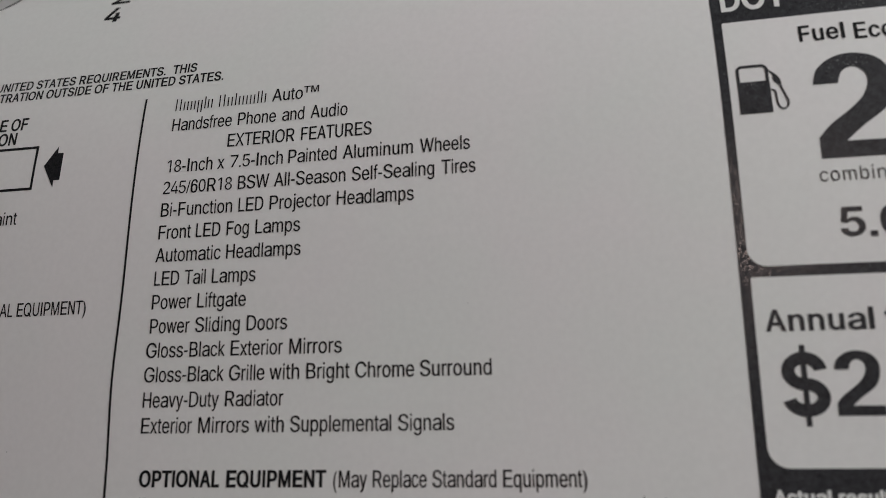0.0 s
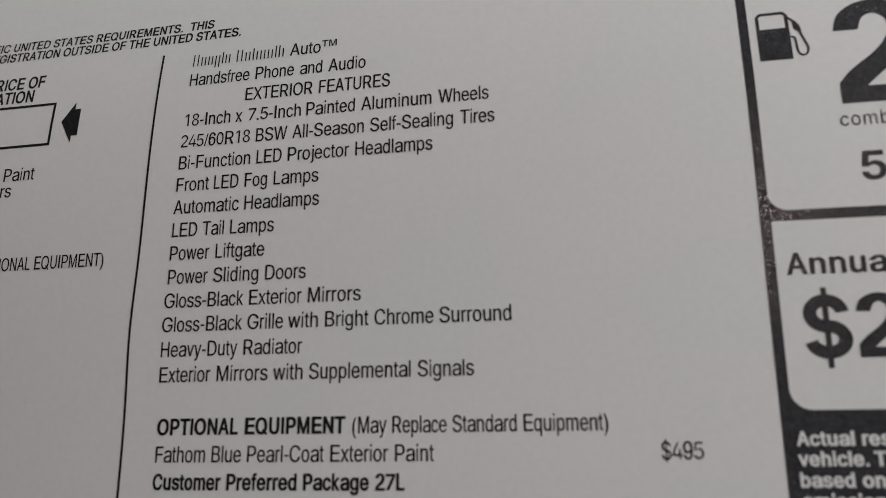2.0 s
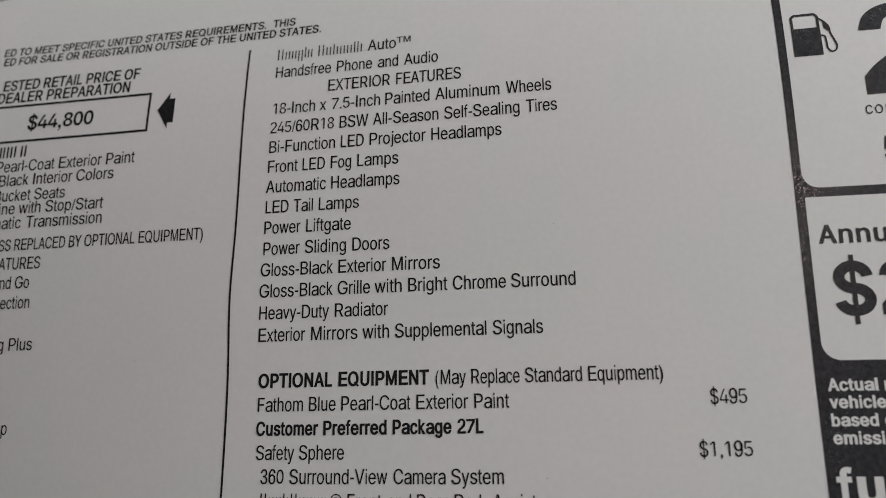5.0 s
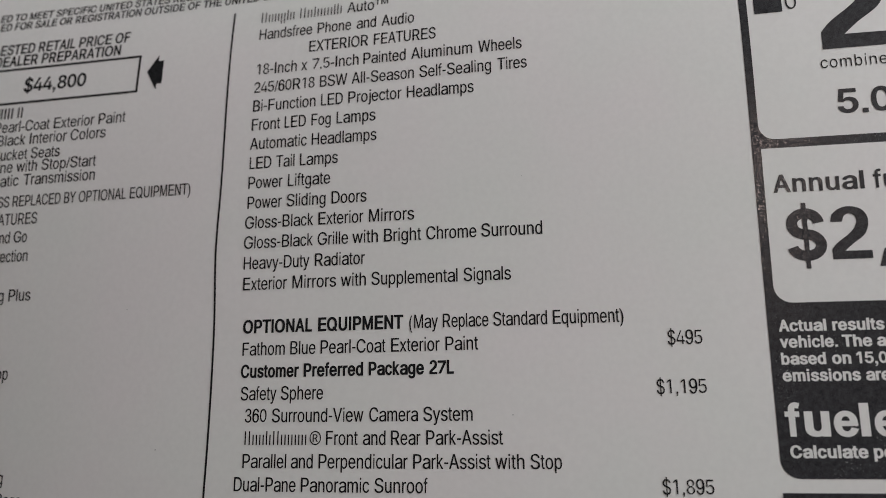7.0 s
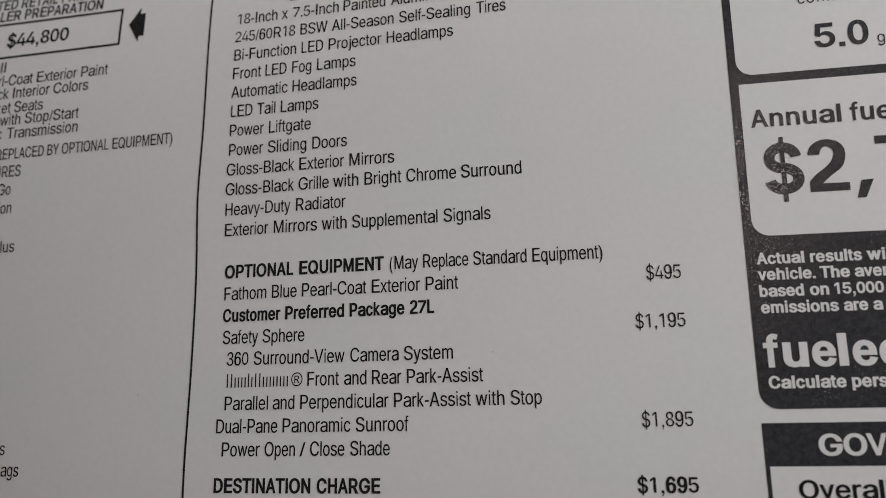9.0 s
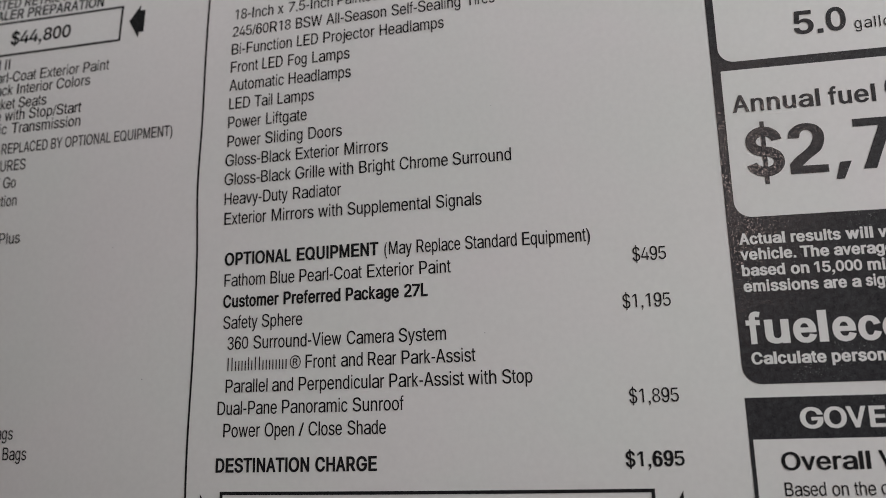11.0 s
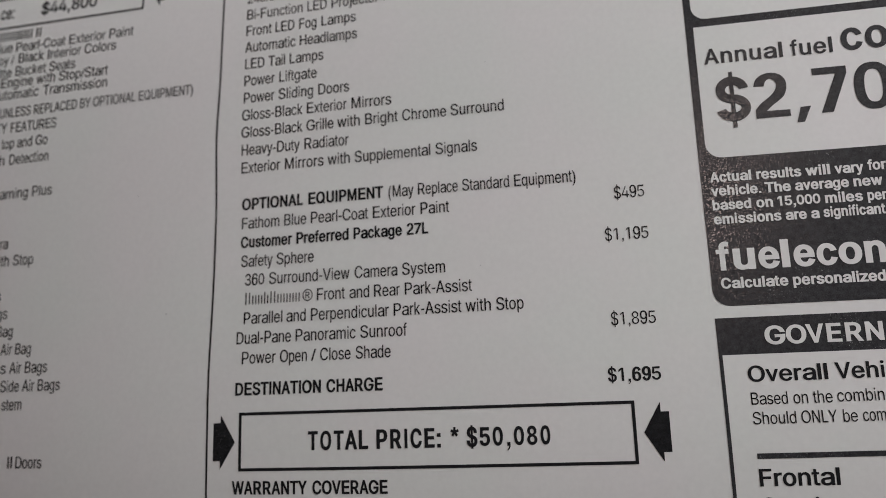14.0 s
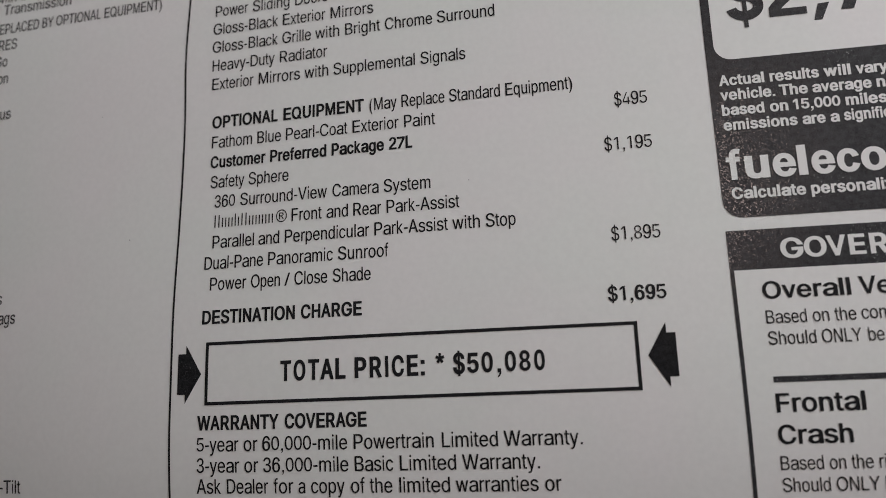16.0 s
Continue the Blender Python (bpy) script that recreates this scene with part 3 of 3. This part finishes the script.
# warranty lines
line(-130.62, "WARRANTY COVERAGE", ((-0.45, 16.25), (17.41, 33.3)), N + 0.1, sticker, BOLD, name="heading", label="bold black heading")
line(-134.8, "5-year or 60,000-mile Powertrain Limited Warranty.", ((-0.5, 8.11), (9.17, 11.96), (12.93, 29.51), (30.71, 45.62), (47.12, 57.2), (58.25, 72)), N + 0.05, sticker)
line(-138.7, "3-year or 36,000-mile Basic Limited Warranty.", ((-0.5, 8.23), (9.28, 12.06), (13.04, 29.6), (30.81, 38), (39.22, 49.5), (50.6, 64.3)), N + 0.05, sticker)
line(-142.53, "Ask Dealer for a copy of the limited warranties or", ((-0.55, 4.44), (5.67, 13.94), (15.03, 18.92), (19.88, 21.22), (22.33, 28.78), (29.92, 32.57), (33.49, 37.68), (38.97, 48.2), (49.24, 63.85), (65.01, 67.85)), N + 0.05, sticker)
text(-0.55, -146.4, "see your owner's manual for details.", 46.5, N + 0.05, sticker)

# left column
B2 = 0.032
CAPS = {"name": "heading", "label": "bold black capitals"}
text(-68.6, 8.6, "ED TO MEET SPECIFIC UNITED STATES REQUIREMENTS.", -3.0, 2.1, sticker, B2, **CAPS)
text(-1.5, 8.65, "THIS", 3.75, 2.1, sticker, B2, **CAPS)
text(-68.0, 5.98, "ED FOR SALE OR REGISTRATION OUTSIDE OF THE UNITED STATES.", 9.85, 2.1, sticker, B2, **CAPS)
text(-66.4, -0.95, "ESTED RETAIL PRICE OF", -32.0, 2.75, sticker, B2, **CAPS)
text(-67.2, -4.15, "DEALER PREPARATION", -33.9, 2.75, sticker, B2, **CAPS)
part("price_box", stroke(dense([(-102.0, -5.1), (-28.5, -5.1), (-28.5, -13.86), (-102.0, -13.86)], closed=True), 0.52, PRINT, INK, True), sticker, "black ruled box outline")
text(-70.3, -11.2, "ce:", -66.3, 3.6, sticker, 0.03, name="price_figure", label="bold black type")
text(-58.2, -11.3, "$44,800", -41.85, 3.6, sticker, 0.034, name="price_figure", label="bold base price")
part("arrow_mark", shape([(-26.35, -9.3), (-23.7, -13.95), (-23.7, -12.5), (-22.4, -12.5), (-22.4, -6.8), (-23.7, -6.8), (-23.7, -5.3)], PRINT, INK), sticker, "solid black arrow")
bars(-69.8, row(4.11), "AAAiAA A", -57.2, N, sticker, stem=0.42)
text(-69.6, row(4.88), "lue", -65.5, N, sticker)
text(-64.4, row(4.9), "Pearl-Coat Exterior Paint", -30.5, N, sticker)
text(-69.2, row(5.68), "oy /", -64.7, N, sticker)
text(-63.3, row(5.66), "Black Interior Colors", -35.1, N, sticker)
text(-68.6, row(6.5), "tte", -65.1, N, sticker)
text(-63.9, row(6.48), "Bucket Seats", -46.4, N, sticker)
text(-67.9, row(7.17), "Engine with Stop/Start", -36.9, N, sticker)
text(-68.2, row(7.93), "utomatic", -56.5, N, sticker)
text(-55.2, row(7.93), "Transmission", -36.85, N, sticker)
text(-67.5, row(9.07), "UNLESS REPLACED BY OPTIONAL EQUIPMENT)", -13.3, N - 0.1, sticker)
text(-68.3, row(10.02), "TY", -65.1, N, sticker)
text(-63.9, row(10.04), "FEATURES", -50.6, N, sticker)
text(-66.3, row(11), "top and Go", -52.8, N, sticker)
text(-66.6, row(12), "h", -65.1, N, sticker)
text(-63.6, row(12), "Detection", -52.2, N, sticker)
text(-65.7, row(14.05), "arning Plus", -50.5, N, sticker)
text(-64.4, row(17), "ra", -62.05, N, sticker)
text(-64.4, row(18), "ith", -61.4, N, sticker)
text(-60.2, row(18), "Stop", -54.35, N, sticker)
text(-64.3, row(20), "s", -62.8, N, sticker)
text(-63.6, row(21), "gs", -60.5, N, sticker)
text(-63.2, row(22), "Bag", -58.55, N, sticker)
text(-61.6, row(23), "Air Bag", -52.9, N, sticker)
text(-61.2, row(24.02), "s", -59.6, N, sticker)
text(-58.6, row(24.02), "Air Bags", -47.9, N, sticker)
text(-60.8, row(25), "Side Air Bags", -44.05, N, sticker)
text(-60.0, row(25.98), "stem", -54.3, N, sticker)
text(-57.2, row(29), "ll", -55.9, N, sticker)
text(-54.9, row(29), "Doors", -47.7, N, sticker)
text(-52.4, row(33), "Easy-Tilt", -40.2, N, sticker)

# head of the sheet: stacked digits and the end of an oval emblem
text(-21.8, 24.7, "4", -18.0, 4.7, sticker, 0.045, name="digit", label="bold black digit")
text(-21.9, 30.4, "2", -17.4, 4.7, sticker, 0.03, name="digit", label="bold black digit")


def oval(size, lift=0.0):
    tilt = radians(10)
    return [(-71.0 + size * (28.0 * math.cos(a) * math.cos(tilt) - 8.0 * math.sin(a) * math.sin(tilt)),
             36.0 + lift + size * (28.0 * math.cos(a) * math.sin(tilt) + 8.0 * math.sin(a) * math.cos(tilt))) for a in (k / 72 * 2 * math.pi for k in range(72))]


emblem = part("emblem", shape(oval(1.0), PRINT, PALE_INK), sticker, "grey oval emblem with dark outlines")
part("outline", stroke(oval(0.995), 0.34, KNOCK, INK, True), emblem)
part("field", shape(oval(0.83, 1.6), KNOCK, PAPER), emblem)
part("outline", stroke(oval(0.83, 1.6), 0.2, OVER, INK, True), emblem)

# specks of dust
for u, v, r in ((54.05, -85.1, 0.13), (-17.5, -91.6, 0.16), (57.2, -39.7, 0.1), (-26.4, -63.2, 0.12)):
    part("speck", shape([(u + r * math.cos(k), v + r * math.sin(k) * 0.8) for k in range(6)], PRINT, GREY_INK), sticker, "tiny grey speck of dust")

# ---- fuel economy panel ----
R = 276.0
epa = part("fuel_panel", panel(99.85, R, -96.15, 18.0, PRINT, TONER, (3.2, 3.2, 3.2, 3.2)), sticker, "black toner panel with white boxes")
part("white_box", panel(101.25, R - 1.4, -35.7, 6.15, KNOCK, PAPER, (2.9, 2.9, 0.3, 0.3)), epa, "white rounded box")
part("white_box", panel(101.4, R - 1.4, -65.9, -37.4, KNOCK, PAPER, (3.1, 3.1, 0.2, 0.2)), epa, "white rounded box")
text(101.5, 8.3, "DOT", 111.9, 5.0, epa, 0.035, mat=PAPER, lift=OVER, label="white letters on black")
text(112.9, 1.15, "Fuel", 119.8, 2.95, epa, 0.024, lift=OVER, track=0.04)
text(121.2, 0.8, "Economy", 125.0, 2.95, epa, 0.024, upto="Ec", lift=OVER, track=0.04)
text(113.8, -19.1, "2", 126.0, 17.5, epa, 0.035, lift=OVER, mat=TONER, name="numeral", label="very large black numeral")
text(113.15, -22.75, "combined", 124.5, 2.2, epa, -0.008, upto="combine", lift=OVER, track=0.07)
text(115.3, -31.75, "5.0", 124.5, 4.9, epa, 0.035, lift=OVER, mat=TONER, name="numeral", label="bold black figures")
text(125.9, -31.6, "gallons per", 135.4, 2.1, epa, -0.008, upto="gallons", lift=OVER, track=0.08)
line(-45.8, "Annual fuel", ((102.9, 118.4), (119.9, 128.0)), 3.35, epa, 0.025, lift=OVER, mat=TONER, track=0.03)
letters(-45.7, "co", ((129.65, 133.75), (134.27, 138.6)), 6.1, epa, 0.035, lift=OVER, mat=TONER, label="large bold black letter")
text(139.3, -45.6, "st", 145.2, 6.1, epa, 0.035, lift=OVER, mat=TONER, label="large bold black letters")
BIG = {"lift": OVER, "mat": TONER}
sign = part("numeral", stroke(ess(107.75, -53.72, 6.75, 9.6, 1.85), 1.85, **BIG), epa, "very large black dollar sign")
part("bar", panel(107.36, 108.12, -59.9, -47.9, OVER + 0.01, TONER), sign)
text(111.95, -58.4, "2", 118.57, 9.5, epa, 0.04, name="numeral", label="very large black figure", **BIG)
part("numeral", shape([(119.62, -59.86), (121.06, -59.86), (122.57, -56.6), (120.58, -56.7)], **BIG), epa, "slanted black comma")
part("numeral", shape([(123.43, -48.86), (129.95, -48.86), (129.96, -50.35), (126.69, -58.3), (124.45, -58.3), (127.83, -50.3), (123.45, -50.3)], **BIG), epa, "very large black figure")
for at in (134.7, 143.4):
    part("numeral", ring(at, -53.48, 3.62, 4.88, 1.66, 3.42, **BIG), epa, "very large black figure")
W = {"parent": epa, "mat": PAPER, "lift": OVER, "label": "white letters on black"}
SMALL = {"cap": 2.1, "weight": 0.05}
line(-71.0, "Actual results will vary", ((101.6, 109.62), (110.6, 119.15), (119.93, 124.57), (125.43, 130.8)), **SMALL, **W)
text(131.6, -70.75, "for", 134.95, **SMALL, **W)
line(-73.85, "vehicle. The average new", ((101.57, 111.19), (111.95, 116.86), (117.64, 127.73), (128.57, 133.96)), **SMALL, **W)
line(-76.8, "based on 15,000 miles per", ((101.56, 108.99), (109.97, 113.13), (114.02, 122.07), (122.95, 129.94), (130.81, 134.3)), **SMALL, **W)
line(-79.7, "emissions are a", ((101.52, 114.4), (115.21, 119.17), (119.99, 121.54)), **SMALL, **W)
text(122.28, -79.6, "significant", 128.81, upto="signifi", **SMALL, **W)
letters(-89.1, "fuelecon", ((101.21, 103.82), (104.38, 108.54), (109.15, 113.1), (113.45, 115.0), (115.75, 119.7), (120.04, 123.83), (124.08, 128.38), (128.87, 132.73)), 5.6, weight=0.046, **W)
text(133.4, -89.0, "omy", 145.5, 5.6, weight=0.046, **W)
line(-92.7, "Calculate personalized", ((101.55, 114.19), (115.06, 132.05)), 2.15, weight=0.05, **W)

# ---- government ratings panel ----
gov = part("ratings_panel", panel(99.72, R, -182.0, -98.47, PRINT, TONER), sticker, "black framed ratings panel")
part("white_box", panel(100.38, R - 0.8, -181.3, -105.65, KNOCK, PAPER), gov, "white box")
W["parent"] = gov
letters(-103.95, "GOVERN", ((108.55, 112.4), (112.5, 116.25), (116.2, 119.5), (119.94, 122.64), (123.35, 126.5), (126.97, 130.2)), 3.6, weight=0.042, **W)
text(130.9, -103.7, "MENT", 143.6, 3.6, weight=0.042, **W)
text(104.68, -110.9, "Overall", 119.23, 3.05, gov, 0.024, lift=OVER)
text(120.6, -110.85, "Vehicle", 129.4, 3.05, gov, 0.024, upto="Vehi", lift=OVER)
line(-115.2, "Based on the", ((104.78, 111.45), (112.48, 115.1), (116.05, 119.51)), 2.3, gov, 0.0, lift=OVER)
text(120.38, -115.1, "combined", 128.75, 2.3, gov, 0.0, upto="combin", lift=OVER)
line(-118.85, "Should ONLY be", ((104.71, 112.58), (113.52, 119.93), (121.01, 123.55)), 2.3, gov, 0.0, lift=OVER)
text(124.52, -118.8, "compared", 128.6, 2.3, gov, 0.0, upto="com", lift=OVER)
part("rule", stroke(dense([(104.8, -124.72), (R - 5, -124.72)]), 1.0, OVER, TONER), gov, "thick black rule")
text(104.8, -130.25, "Frontal", 119.2, 3.2, gov, 0.024, lift=OVER)
text(104.6, -135.5, "Crash", 116.6, 3.2, gov, 0.024, lift=OVER)
text(104.55, -139.75, "Based on the risk", 119.3, 2.3, gov, 0.0, upto="Based on the", lift=OVER)
text(104.55, -143.35, "Should ONLY be", 120.0, 2.3, gov, 0.0, upto="Should ONLY", lift=OVER)
part("rule", stroke(dense([(104.45, -145.5), (R - 5, -145.5)]), 1.0, OVER, TONER), gov, "thick black rule")

# pump symbol
BODY = [(102.5, -10.75), (107.5, -10.75), (107.45, -5.45), (102.5, -5.55)]
pump = part("pump_symbol", shape(BODY, OVER, TONER), epa, "black fuel pump symbol")
HEAD = [(102.72, -5.4), (102.72, -3.5), (102.72, -2.95), (103.2, -2.45), (103.8, -2.42), (106.0, -2.42), (106.65, -2.45), (107.15, -2.95), (107.2, -3.5), (107.2, -5.4)]
part("pump_head", stroke(rounded(HEAD, {0, 9}), 0.46, OVER, TONER, True), pump, "black outline of the pump's head")
HOSE = [(107.3, -3.3), (108.3, -4.2), (108.95, -5.2), (109.1, -6.5), (109.55, -7.8), (109.95, -9.1), (109.6, -10.05), (108.9, -10.2), (108.35, -9.5), (108.25, -8.2), (108.1, -7.1), (107.45, -6.85)]
path = rounded(HOSE, {0, 11})[:-1]
part("hose", stroke(path, 0.3, OVER, TONER), pump)
part("nozzle", shape([(108.0, -4.0), (108.95, -4.8), (109.2, -6.3), (108.75, -6.0), (108.1, -5.4)], OVER + 0.01, TONER), pump)

bpy.data.objects.remove(type_ob)

# ---- lamps of the room; the ceiling ones are unseen, added as fill ----
def fill_lamp(lx, ly):
    lamp = tagged(new("fill_lamp"), "added white ceiling fill lamp with a lit diffuser", "ceiling lamp", "ceiling lamps")
    lamp.location = (lx, ly, ROOM_H)
    part("housing", box(-0.6, 0.6, -0.18, 0.18, -0.05, 0.0, METAL, 0.006), lamp)
    part("diffuser", box(-0.56, 0.56, -0.15, 0.15, -0.058, -0.052, DIFFUSER), lamp, "lit milky diffuser")


for lx, ly in FILL_LAMPS:
    fill_lamp(lx, ly)

def drum(radius, low, high, wall, mat, n=32):
    """An open upright tube with a wall."""
    rings = [(radius, low), (radius, high), (radius - wall, high), (radius - wall, low)]
    verts = [(r * math.cos(k / n * math.tau), r * math.sin(k / n * math.tau), z) for k in range(n) for r, z in rings]
    faces = [(4 * k + i, 4 * k + (i + 1) % 4, 4 * ((k + 1) % n) + (i + 1) % 4, 4 * ((k + 1) % n) + i) for k in range(n) for i in range(4)]
    return mesh_of(verts, [f[::-1] for f in faces], mat)


wall_lamp = tagged(new("wall_lamp"), "warm lit wall lamp with a fabric drum shade", "wall lamp")
wall_lamp.location = LAMP
part("backplate", box(0.19, 0.21, -0.05, 0.05, -0.08, 0.08, METAL, 0.004), wall_lamp)
part("arm", box(0.0, 0.19, -0.01, 0.01, -0.012, 0.012, METAL, 0.003), wall_lamp)
part("shade", drum(0.105, -0.12, 0.12, 0.003, SHADE), wall_lamp, "lit warm fabric shade")
